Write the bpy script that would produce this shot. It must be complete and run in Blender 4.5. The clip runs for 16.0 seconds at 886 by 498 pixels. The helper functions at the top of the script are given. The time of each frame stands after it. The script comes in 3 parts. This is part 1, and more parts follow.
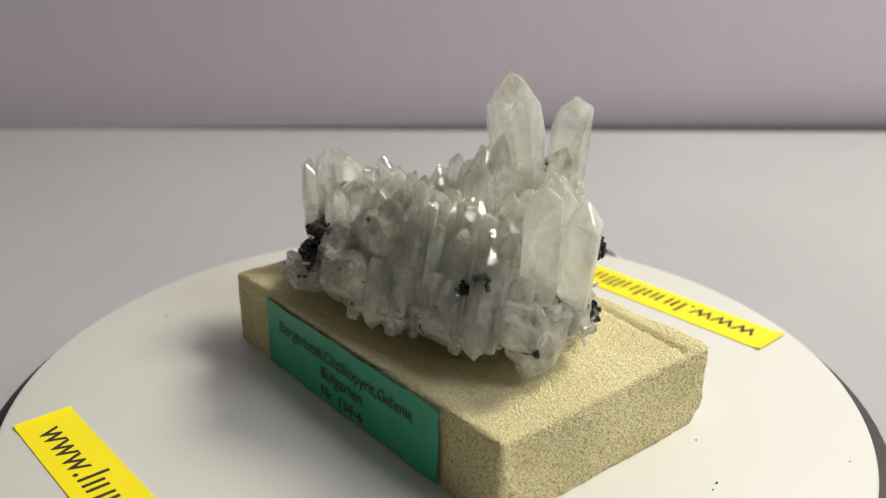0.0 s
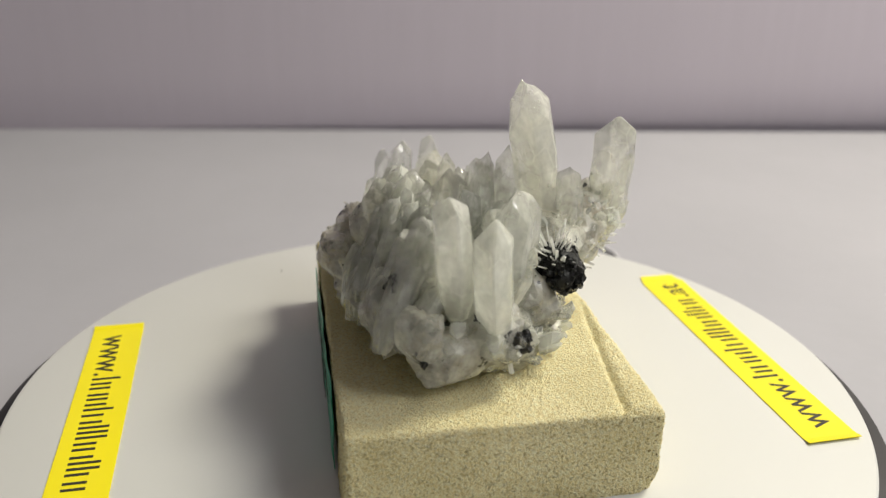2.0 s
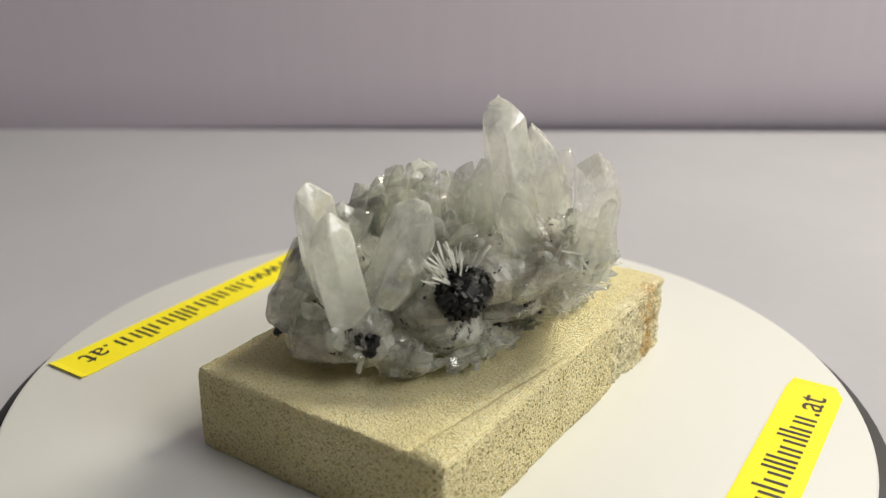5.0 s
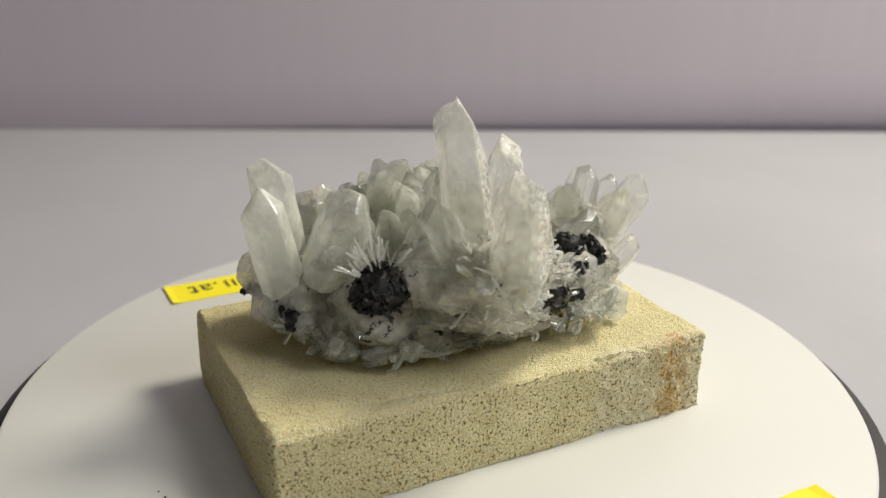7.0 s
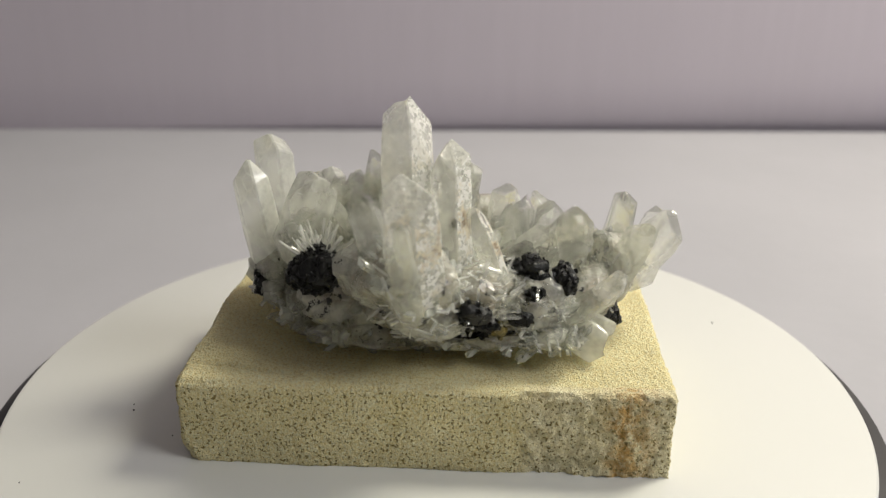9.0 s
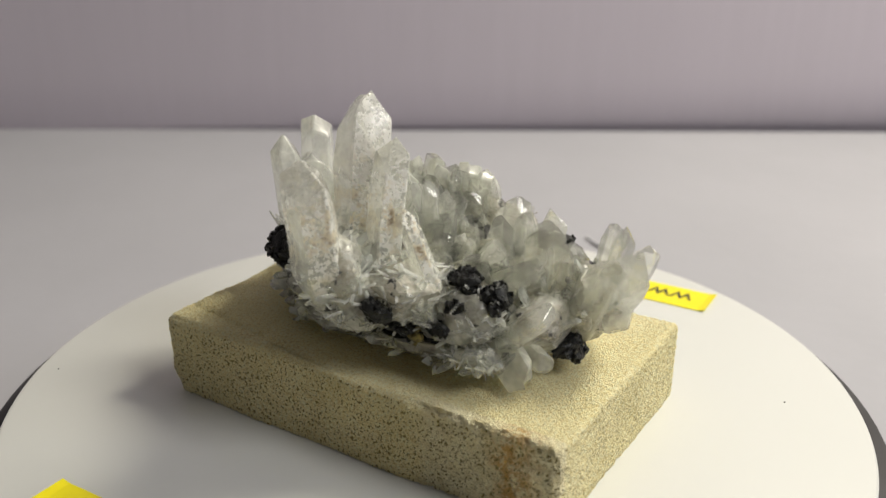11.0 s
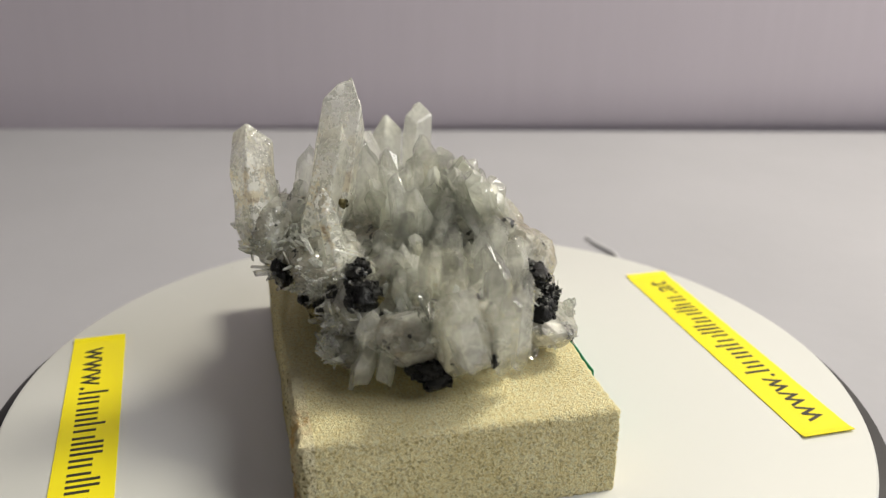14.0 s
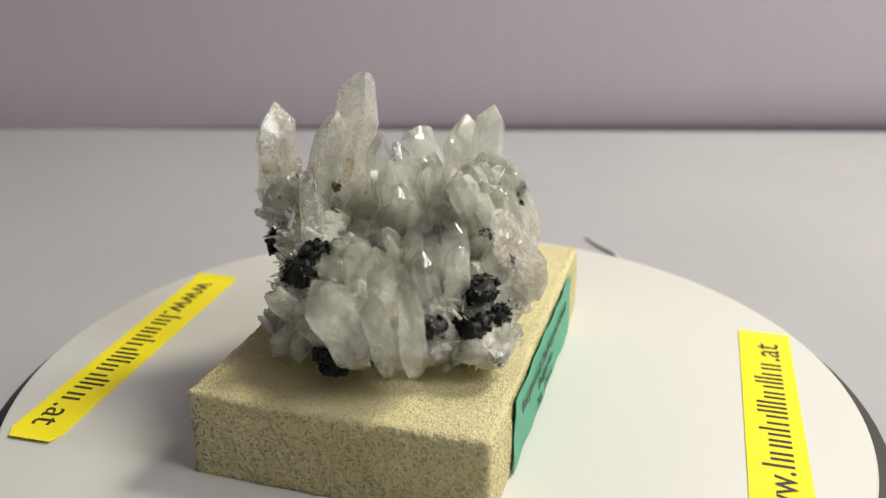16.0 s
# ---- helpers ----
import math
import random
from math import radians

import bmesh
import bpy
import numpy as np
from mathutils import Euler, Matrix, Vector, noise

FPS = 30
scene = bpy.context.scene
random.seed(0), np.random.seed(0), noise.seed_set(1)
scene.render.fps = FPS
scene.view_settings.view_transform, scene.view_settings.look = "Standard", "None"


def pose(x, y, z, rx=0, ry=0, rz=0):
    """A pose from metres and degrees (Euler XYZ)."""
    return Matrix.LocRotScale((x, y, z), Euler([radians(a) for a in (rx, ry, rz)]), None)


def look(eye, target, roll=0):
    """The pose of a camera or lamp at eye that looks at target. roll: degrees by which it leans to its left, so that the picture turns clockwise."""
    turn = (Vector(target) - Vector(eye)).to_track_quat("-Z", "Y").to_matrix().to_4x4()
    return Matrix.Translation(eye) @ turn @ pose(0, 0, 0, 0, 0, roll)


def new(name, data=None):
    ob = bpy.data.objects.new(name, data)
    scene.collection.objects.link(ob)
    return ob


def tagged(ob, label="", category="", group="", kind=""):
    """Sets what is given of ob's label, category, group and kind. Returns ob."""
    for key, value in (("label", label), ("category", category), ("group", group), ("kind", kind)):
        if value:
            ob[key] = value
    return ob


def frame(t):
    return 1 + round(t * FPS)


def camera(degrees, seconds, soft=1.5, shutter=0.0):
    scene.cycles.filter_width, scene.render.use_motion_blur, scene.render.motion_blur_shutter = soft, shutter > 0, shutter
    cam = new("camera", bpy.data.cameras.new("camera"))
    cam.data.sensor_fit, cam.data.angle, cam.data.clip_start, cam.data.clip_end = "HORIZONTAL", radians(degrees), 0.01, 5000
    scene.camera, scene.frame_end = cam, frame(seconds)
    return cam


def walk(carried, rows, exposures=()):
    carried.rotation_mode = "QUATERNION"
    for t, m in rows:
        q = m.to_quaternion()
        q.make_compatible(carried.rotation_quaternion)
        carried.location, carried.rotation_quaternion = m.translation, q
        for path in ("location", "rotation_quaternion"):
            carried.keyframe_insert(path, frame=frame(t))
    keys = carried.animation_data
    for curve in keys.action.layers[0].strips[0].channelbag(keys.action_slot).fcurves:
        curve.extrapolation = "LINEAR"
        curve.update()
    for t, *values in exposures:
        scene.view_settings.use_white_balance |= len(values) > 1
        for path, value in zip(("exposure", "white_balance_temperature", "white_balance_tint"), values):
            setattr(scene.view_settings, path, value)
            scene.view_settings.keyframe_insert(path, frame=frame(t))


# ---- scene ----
cam = camera(50.64, 16.0, soft=1.25)
TABLE_TO_PLATTER = 0.035
eye = Matrix.Translation((0.0, -0.2032, 0.1168 + TABLE_TO_PLATTER)) @ pose(0, 0, 0, 90 - 21.90, 0, -0.46) @ pose(0, 0, 0, 0, 0, 0.34)
walk(cam, [(0.0, eye), (16.0, eye)])
# a phone's small lens: the backdrop falls slightly out of focus
cam.data.dof.use_dof = True
cam.data.dof.focus_distance = 0.205
cam.data.dof.aperture_fstop = 15.0

TURN = -14.735  # degrees a second, clockwise from above
MM = 0.001
H = TABLE_TO_PLATTER

# ---- light ----
world = bpy.data.worlds.new("world")
scene.world = world
world.use_nodes = True
world.node_tree.nodes["Background"].inputs[0].default_value = (0.75, 0.78, 0.85, 1)
world.node_tree.nodes["Background"].inputs[1].default_value = 0.3


def area_lamp(name, at, to, size, watts, colour):
    data = bpy.data.lights.new(name, "AREA")
    data.shape, data.size, data.energy, data.color = "DISK", size, watts, colour
    ob = new(name, data)
    ob.matrix_world = look(at, to)
    return ob


area_lamp("desk_lamp_light", (0.50, 0.21, 0.72), (0, 0, 0.05), 0.26, 6.7, (1.0, 0.945, 0.775))
# added fill, no real fixture: brightens faces turned to the front right
area_lamp("ceiling_lamp_light", (0.98, -0.48, 0.98), (0, 0, 0), 0.6, 9.9, (0.96, 0.95, 0.94))
scene.view_settings.exposure = 0.0


# ---- materials ----
def material(name, colour, rough=0.5, metal=0.0):
    mat = bpy.data.materials.new(name)
    mat.use_nodes = True
    node = mat.node_tree.nodes["Principled BSDF"]
    node.inputs["Base Color"].default_value = (*colour, 1)
    node.inputs["Roughness"].default_value = rough
    node.inputs["Metallic"].default_value = metal
    return mat


class Nodes:
    """Short hand for building a node material round its Principled node."""

    def __init__(self, mat):
        self.tree = mat.node_tree
        self.bsdf = self.tree.nodes["Principled BSDF"]
        self.coord = self.tree.nodes.new("ShaderNodeTexCoord").outputs["Object"]

    def add(self, kind, **inputs):
        node = self.tree.nodes.new(kind)
        for key, value in inputs.items():
            socket = node.inputs[key.replace("_", " ")]
            if isinstance(value, bpy.types.NodeSocket):
                self.tree.links.new(value, socket)
            else:
                socket.default_value = value
        return node

    def noise(self, scale, detail=3.0, rough=0.6, vector=None, out="Fac"):
        return self.add("ShaderNodeTexNoise", Vector=vector or self.coord, Scale=scale, Detail=detail, Roughness=rough).outputs[out]

    def stretched(self, x, y, z):
        return self.add("ShaderNodeMapping", Vector=self.coord, Scale=(x, y, z)).outputs[0]

    def ramp(self, value, *stops):
        node = self.add("ShaderNodeValToRGB", Fac=value)
        marks = node.color_ramp.elements
        while len(marks) < len(stops):
            marks.new(0.5)
        for mark, (at, colour) in zip(marks, stops):
            mark.position = at
            mark.color = (*colour, 1) if isinstance(colour, tuple) else (colour, colour, colour, 1)
        return node.outputs[0]

    def mix(self, fac, a, b, blend="MIX"):
        node = self.tree.nodes.new("ShaderNodeMix")
        node.data_type, node.blend_type = "RGBA", blend
        for socket, value in ((node.inputs[0], fac), (node.inputs[6], a), (node.inputs[7], b)):
            if isinstance(value, bpy.types.NodeSocket):
                self.tree.links.new(value, socket)
            else:
                socket.default_value = (*value, 1) if isinstance(value, tuple) else value
        return node.outputs[2]

    def math(self, operation, a, b=0.0):
        node = self.tree.nodes.new("ShaderNodeMath")
        node.operation = operation
        for socket, value in zip(node.inputs, (a, b)):
            if isinstance(value, bpy.types.NodeSocket):
                self.tree.links.new(value, socket)
            else:
                socket.default_value = value
        return node.outputs[0]

    def set(self, key, value):
        if isinstance(value, bpy.types.NodeSocket):
            self.tree.links.new(value, self.bsdf.inputs[key])
        else:
            self.bsdf.inputs[key].default_value = value

    def bump(self, height, strength, distance):
        self.set("Normal", self.add("ShaderNodeBump", Height=height, Strength=strength, Distance=distance).outputs[0])


def shader(n, kind, **inputs):
    return n.add(kind, **inputs).outputs[0]


def blend(n, fac, a, b):
    node = n.tree.nodes.new("ShaderNodeMixShader")
    for socket, value in zip(node.inputs, (fac, a, b)):
        if isinstance(value, bpy.types.NodeSocket):
            n.tree.links.new(value, socket)
        else:
            socket.default_value = value
    return node.outputs[0]


def finish_quartz(n, colour, milk, rough, height, strength, glow=0.5, glass=0.3):
    """Milky scatter that also lets light through, mixed with clear glass, under a glossy skin."""
    normal = n.add("ShaderNodeBump", Height=height, Strength=strength, Distance=0.0004).outputs[0]
    body = blend(n, glow, shader(n, "ShaderNodeBsdfDiffuse", Color=colour, Normal=normal), shader(n, "ShaderNodeBsdfTranslucent", Color=colour, Normal=normal))
    clear = blend(n, glass, shader(n, "ShaderNodeBsdfTransparent", Color=(0.99, 0.992, 0.975, 1)), shader(n, "ShaderNodeBsdfRefraction", Color=(0.98, 0.985, 0.97, 1), Roughness=0.12, IOR=1.4, Normal=normal))
    inner = blend(n, milk, clear, body)
    skin = shader(n, "ShaderNodeBsdfGlossy", Color=(1, 1, 1, 1), Roughness=rough, Normal=normal)
    facing = n.add("ShaderNodeLayerWeight", Blend=0.5, Normal=normal).outputs["Facing"]
    edge = n.math("ADD", n.math("MULTIPLY", n.math("POWER", facing, 4.0), 0.6), 0.06)
    n.tree.links.new(blend(n, edge, inner, skin), n.tree.nodes["Material Output"].inputs["Surface"])
    n.tree.nodes.remove(n.bsdf)


def quartz_material(name, milk, rough, tint=(0.90, 0.90, 0.87), stain=0.0, frost=0.0, glass=0.35):
    """Milky quartz: veils and feathery fractures inside, faint growth lines across, flecks of rust or frost."""
    mat = material(name, tint, rough)
    n = Nodes(mat)
    chance = n.add("ShaderNodeObjectInfo").outputs["Random"]
    veil = n.noise(95, 4, 0.55, n.stretched(1.0, 1.0, 0.8))
    fog = n.math("ADD", n.ramp(veil, (0.40, max(0.0, milk - 0.24)), (0.60, milk + 0.26)), n.math("MULTIPLY", n.math("SUBTRACT", chance, 0.5), 0.24))
    crack = n.add("ShaderNodeTexVoronoi", Vector=n.stretched(1.0, 1.0, 0.6), Scale=330.0)
    crack.feature = "DISTANCE_TO_EDGE"
    feather = n.math("MULTIPLY", n.ramp(crack.outputs["Distance"], (0.0, 0.16), (0.09, 0.0)), n.ramp(n.noise(95, 3), (0.48, 0.0), (0.6, 1.0)))
    fog = n.math("ADD", fog, feather)
    colour = n.mix(n.ramp(n.noise(60, 3), (0.35, 0.0), (0.7, 1.0)), tuple(c * 0.94 for c in tint), tint)
    if stain:
        colour = n.mix(n.math("MULTIPLY", n.ramp(n.noise(85, 4, 0.65), (0.56, 0.0), (0.68, 1.0)), stain), colour, (0.84, 0.74, 0.34))
    gloss = n.ramp(n.noise(300, 3), (0.3, rough * 0.5), (0.7, rough * 2.2))
    lines = n.noise(1.0, 3, 0.6, n.stretched(160.0, 160.0, 1500.0))
    height = n.math("ADD", n.math("MULTIPLY", lines, 0.35), n.math("MULTIPLY", n.noise(240, 4, 0.6), 1.6))
    if frost:
        sugar = n.math("MULTIPLY", n.ramp(n.noise(560, 4, 0.75), (0.47, 0.0), (0.51, 1.0)), n.ramp(n.noise(110, 3), (0.38, 0.0), (0.46, frost)))
        facing = n.add("ShaderNodeSeparateXYZ", Vector=n.tree.nodes["Texture Coordinate"].outputs["Normal"]).outputs[0]
        crusted = n.ramp(n.math("ADD", n.math("MULTIPLY", facing, 0.5), n.math("MULTIPLY", n.noise(120, 3), 0.3)), (0.38, 0.0), (0.54, 1.0))
        sugar = n.math("MULTIPLY", sugar, crusted)
        colour = n.mix(sugar, colour, (0.99, 0.985, 0.94))
        up = n.add("ShaderNodeSeparateXYZ", Vector=n.coord).outputs[2]
        low = n.ramp(n.math("MULTIPLY", up, 20.0), (0.10, 0.4), (0.26, 1.0), (0.46, 0.7), (0.62, 0.0))
        earth = n.math("MULTIPLY", n.math("MULTIPLY", low, crusted), n.ramp(n.noise(190, 5, 0.7), (0.50, 0.0), (0.57, 0.9)))
        colour = n.mix(earth, colour, n.ramp(n.noise(600, 3, 0.7), (0.36, (0.30, 0.20, 0.10)), (0.52, (0.82, 0.74, 0.56))))
        sugar = n.math("MAXIMUM", sugar, earth)
        fog = n.math("ADD", fog, sugar)
        height = n.math("ADD", height, n.math("MULTIPLY", sugar, 3.5))
    fleck = n.math("MULTIPLY", n.ramp(n.noise(480, 4, 0.7), (0.66, 0.0), (0.69, 1.0)), n.ramp(n.noise(45, 2), (0.5, 0.0), (0.56, 1.0)))
    colour = n.mix(fleck, colour, (0.06, 0.055, 0.04))
    fog = n.math("MINIMUM", n.math("MAXIMUM", n.math("ADD", fog, fleck), 0.06), 1.0)
    finish_quartz(n, colour, fog, gloss, height, 0.34, 0.5, glass)
    return mat


def quartz_base_material():
    """Cloudy massive quartz with brownish veins and small dark specks."""
    mat = material("quartz_base", (0.9, 0.9, 0.86), 0.12)
    n = Nodes(mat)
    pale = n.mix(n.ramp(n.noise(120, 4, 0.65), (0.36, 0.0), (0.58, 1.0)), (0.66, 0.63, 0.53), (0.93, 0.93, 0.84))
    rust = n.mix(n.ramp(n.noise(75, 4, 0.6), (0.52, 0.0), (0.66, 0.8)), pale, (0.40, 0.33, 0.24))
    speck = n.ramp(n.noise(230, 5, 0.7), (0.59, 0.0), (0.63, 1.0))
    colour = n.mix(speck, rust, (0.05, 0.05, 0.05))
    fog = n.math("MINIMUM", n.math("ADD", n.ramp(n.noise(170, 4, 0.65), (0.34, 0.22), (0.62, 0.66)), speck), 1.0)
    finish_quartz(n, colour, fog, n.ramp(n.noise(300, 3), (0.3, 0.06), (0.7, 0.3)), n.noise(420, 5, 0.7), 0.85, 0.4)
    return mat


def sandstone_material():
    """Porous yellow-grey sandstone; on one long side a pale broken patch and a rust streak."""
    mat = material("sandstone", (0.5, 0.45, 0.32), 0.95)
    n = Nodes(mat)
    grain = n.noise(1500, 4, 0.8)
    patch = n.noise(60, 4, 0.6)
    base = n.ramp(grain, (0.30, (0.64, 0.51, 0.22)), (0.46, (0.99, 0.87, 0.47)), (0.60, (0.99, 0.95, 0.66)))
    tone = n.ramp(patch, (0.3, (0.84, 0.82, 0.74)), (0.7, (1.0, 1.0, 1.0)))
    colour = n.mix(1.0, base, tone, "MULTIPLY")
    split = n.add("ShaderNodeSeparateXYZ", Vector=n.coord)
    side = n.math("GREATER_THAN", split.outputs[0], 0.0285)
    wander = n.math("ADD", split.outputs[1], n.math("MULTIPLY", n.math("SUBTRACT", n.noise(140, 4, 0.7), 0.5), 0.012))
    fresh = n.math("MULTIPLY", side, n.ramp(n.math("MULTIPLY", wander, 10.0), (0.18, 0.0), (0.24, 0.6)))
    colour = n.mix(fresh, colour, n.ramp(n.noise(300, 4, 0.7), (0.35, (0.80, 0.70, 0.44)), (0.65, (0.99, 0.94, 0.70))))
    streak = n.ramp(n.math("MULTIPLY", wander, 10.0), (0.36, 0.0), (0.415, 1.0), (0.44, 0.7), (0.49, 0.0))
    rust = n.math("MULTIPLY", n.math("MULTIPLY", side, streak), n.ramp(n.noise(420, 5, 0.75), (0.40, 0.0), (0.56, 0.9)))
    colour = n.mix(rust, colour, (0.62, 0.34, 0.07))
    shift = n.add("ShaderNodeMapping", Vector=n.noise(900, 2, out="Color"), Scale=(0.0009, 0.0009, 0.0009)).outputs[0]
    crooked = n.add("ShaderNodeVectorMath", Vector=n.coord)
    n.tree.links.new(shift, crooked.inputs[1])
    pores = n.noise(1550, 1, 0.5, crooked.outputs[0])
    often = n.math("MULTIPLY", n.noise(260, 3, 0.6), 0.14)
    hole = n.ramp(n.math("ADD", pores, often), (0.40, 0.0), (0.48, 1.0))
    crown = n.math("GREATER_THAN", split.outputs[2], 0.0183)
    hole = n.math("MAXIMUM", hole, crown)
    hole = n.math("MAXIMUM", hole, n.math("MULTIPLY", n.math("SUBTRACT", 1.0, side), 0.5))  # the short sides are closer-grained
    beads = n.add("ShaderNodeTexVoronoi", Vector=n.coord, Scale=2300.0).outputs["Distance"]
    colour = n.mix(n.math("MULTIPLY", n.ramp(beads, (0.45, 0.0), (0.85, 1.0)), 0.25), colour, (0.46, 0.39, 0.21))
    n.set("Base Color", n.mix(hole, (0.36, 0.28, 0.10), colour))
    n.bump(n.math("SUBTRACT", n.math("ADD", n.math("MULTIPLY", grain, 1.3), n.math("MULTIPLY", hole, 1.5)), n.math("MULTIPLY", beads, 0.5)), 0.9, 0.0007)
    return mat


def paper_material(name, colour, scale):
    mat = material(name, colour, 0.85)
    n = Nodes(mat)
    soft = n.noise(scale, 4, 0.55)
    n.set("Base Color", n.mix(1.0, colour, n.ramp(soft, (0.3, 0.93), (0.7, 1.0)), "MULTIPLY"))
    n.bump(n.noise(scale * 2.3, 3), 0.25, 0.004)
    return mat


def ore_material(name, colour, spark, rough):
    mat = material(name, colour, rough, 0.5)
    n = Nodes(mat)
    n.set("Base Color", n.mix(n.ramp(n.noise(420, 3), (0.40, 0.0), (0.70, 1.0)), colour, spark))
    n.set("Roughness", n.ramp(n.noise(260, 2), (0.35, rough * 0.6), (0.65, rough * 1.5)))
    n.bump(n.noise(900, 4, 0.7), 0.6, 0.0006)
    return mat


def plastic_material(name, colour, rough, dust):
    mat = material(name, colour, rough)
    n = Nodes(mat)
    n.set("Base Color", n.mix(n.ramp(n.noise(35, 5, 0.6), (0.4, 0.0), (0.75, dust)), colour, tuple(0.82 * c + 0.08 for c in colour)))
    n.set("Roughness", n.ramp(n.noise(90, 4, 0.6), (0.3, rough * 0.96), (0.7, rough * 1.05)))
    n.bump(n.noise(1500, 2), 0.05, 0.0002)
    return mat


def cloth_material(name, colour):
    """A smooth cloth with a faint upright weave."""
    mat = material(name, colour, 0.9)
    n = Nodes(mat)
    weave = n.noise(1.0, 3, 0.6, n.stretched(220.0, 220.0, 9.0))
    broad = n.noise(2.5, 3, 0.5)
    tone = n.math("MULTIPLY", n.ramp(weave, (0.3, 0.965), (0.7, 1.0)), n.ramp(broad, (0.3, 0.95), (0.7, 1.0)))
    n.set("Base Color", n.mix(1.0, colour, tone, "MULTIPLY"))
    n.bump(weave, 0.1, 0.0006)
    return mat


QUARTZ_CLEAR = quartz_material("clear_quartz", 0.28, 0.05, (0.975, 0.98, 0.905), glass=0.35)
QUARTZ_MILKY = quartz_material("milky_quartz", 0.50, 0.09, (0.97, 0.98, 0.905))
QUARTZ_FROSTED = quartz_material("frosted_quartz", 0.36, 0.06, (0.97, 0.975, 0.89), frost=1.0)
QUARTZ_STAINED = quartz_material("stained_quartz", 0.32, 0.05, (0.98, 0.97, 0.83), stain=0.9, glass=0.35)
QUARTZ_NEEDLE = quartz_material("needle_quartz", 0.45, 0.05, (0.98, 0.985, 0.95))
QUARTZ_GLASS = quartz_material("glassy_quartz", 0.20, 0.03, (0.97, 0.98, 0.93), glass=0.4)
QUARTZ_DRUSE = quartz_material("druse_quartz", 0.20, 0.04, (0.96, 0.98, 0.93), glass=0.55)
QUARTZ_BASE = quartz_base_material()
SANDSTONE = sandstone_material()
TABLE_PAPER = paper_material("table_paper", (0.425, 0.42, 0.452), 9)
WALL_CLOTH = cloth_material("wall_cloth", (0.525, 0.479, 0.54))
PLAIN_WALL = paper_material("plain_wall", (0.55, 0.54, 0.525), 6)
WHITE_PLASTIC = plastic_material("white_plastic", (0.66, 0.665, 0.635), 0.3, 0.02)
BLACK_PLASTIC = plastic_material("black_plastic", (0.02, 0.019, 0.02), 0.45, 0.3)
YELLOW_TAPE = plastic_material("yellow_tape", (0.92, 0.79, 0.003), 0.4, 0.1)
BLACK_INK = material("black_ink", (0.03, 0.028, 0.02), 0.5)
GREEN_LABEL = plastic_material("green_label", (0.018, 0.33, 0.195), 0.4, 0.2)
CABLE = plastic_material("cable_grey", (0.62, 0.62, 0.63), 0.5, 0.2)
GALENA = ore_material("galena", (0.009, 0.0092, 0.009), (0.035, 0.036, 0.035), 0.3)
CHALCOPYRITE = ore_material("chalcopyrite", (0.05, 0.045, 0.02), (0.30, 0.24, 0.08), 0.4)


# ---- building ----
def part(name, bm, mat, parent=None, label="", at=None):
    mesh = bpy.data.meshes.new(name)
    bm.to_mesh(mesh)
    bm.free()
    mesh.materials.append(mat)
    ob = new(name, mesh)
    ob.parent = parent
    if at is not None:
        ob.matrix_basis = at
    return tagged(ob, label)


def box(x0, y0, z0, x1, y1, z1, bevel=0.0, segments=2):
    bm = bmesh.new()
    bmesh.ops.create_cube(bm, size=1)
    for v in bm.verts:
        v.co = (x0 + (v.co.x + 0.5) * (x1 - x0), y0 + (v.co.y + 0.5) * (y1 - y0), z0 + (v.co.z + 0.5) * (z1 - z0))
    if bevel:
        bmesh.ops.bevel(bm, geom=bm.edges[:], offset=bevel, segments=segments, affect="EDGES", profile=0.5)
    return bm


def lathe(profile, steps=96):
    """A body of revolution about z from (radius, height) pairs, closed at both ends."""
    bm = bmesh.new()
    rings = []
    for r, z in profile:
        rings.append([bm.verts.new((r * math.cos(a), r * math.sin(a), z)) for a in (2 * math.pi * k / steps for k in range(steps))])
    for low, high in zip(rings, rings[1:]):
        for k in range(steps):
            bm.faces.new((low[k], low[(k + 1) % steps], high[(k + 1) % steps], high[k]))
    bm.faces.new(rings[0][::-1])
    bm.faces.new(rings[-1])
    return bm


def smooth(ob, angle=0.6):
    for p in ob.data.polygons:
        p.use_smooth = True
    ob.data.set_sharp_from_angle(angle=angle)
    return ob


# ---- the setting ----
table = tagged(part("table", box(-1.2, -1.3, -0.75, 1.2, 0.3775, 0, 0.002), TABLE_PAPER), "matte off-white paper-covered table top", "table", kind="structure")
WALL_TURN = pose(0, 0.379, 0, 0, 0, 1.6)


def cloth_wall():
    """Upright cloth; its foot is bent back behind the table's edge to make a shaded band."""
    bm = bmesh.new()
    front = [(0.0, 1.6)] + [(0.0, 0.05)] + [(0.0034 * (k / 10) ** 2, 0.036 * (1 - k / 10)) for k in range(1, 11)] + [(0.030, -0.05), (0.030, -0.75)]
    rim = [(y, z) for y, z in front] + [(0.06, -0.75), (0.06, 1.6)]
    ends = [[bm.verts.new((x, y, z)) for y, z in rim] for x in (-1.62, 1.62)]
    for k in range(len(rim)):
        n = (k + 1) % len(rim)
        bm.faces.new((ends[0][k], ends[0][n], ends[1][n], ends[1][k]))
    bm.faces.new(ends[0][::-1])
    bm.faces.new(ends[1])
    bmesh.ops.recalc_face_normals(bm, faces=bm.faces[:])
    return bm


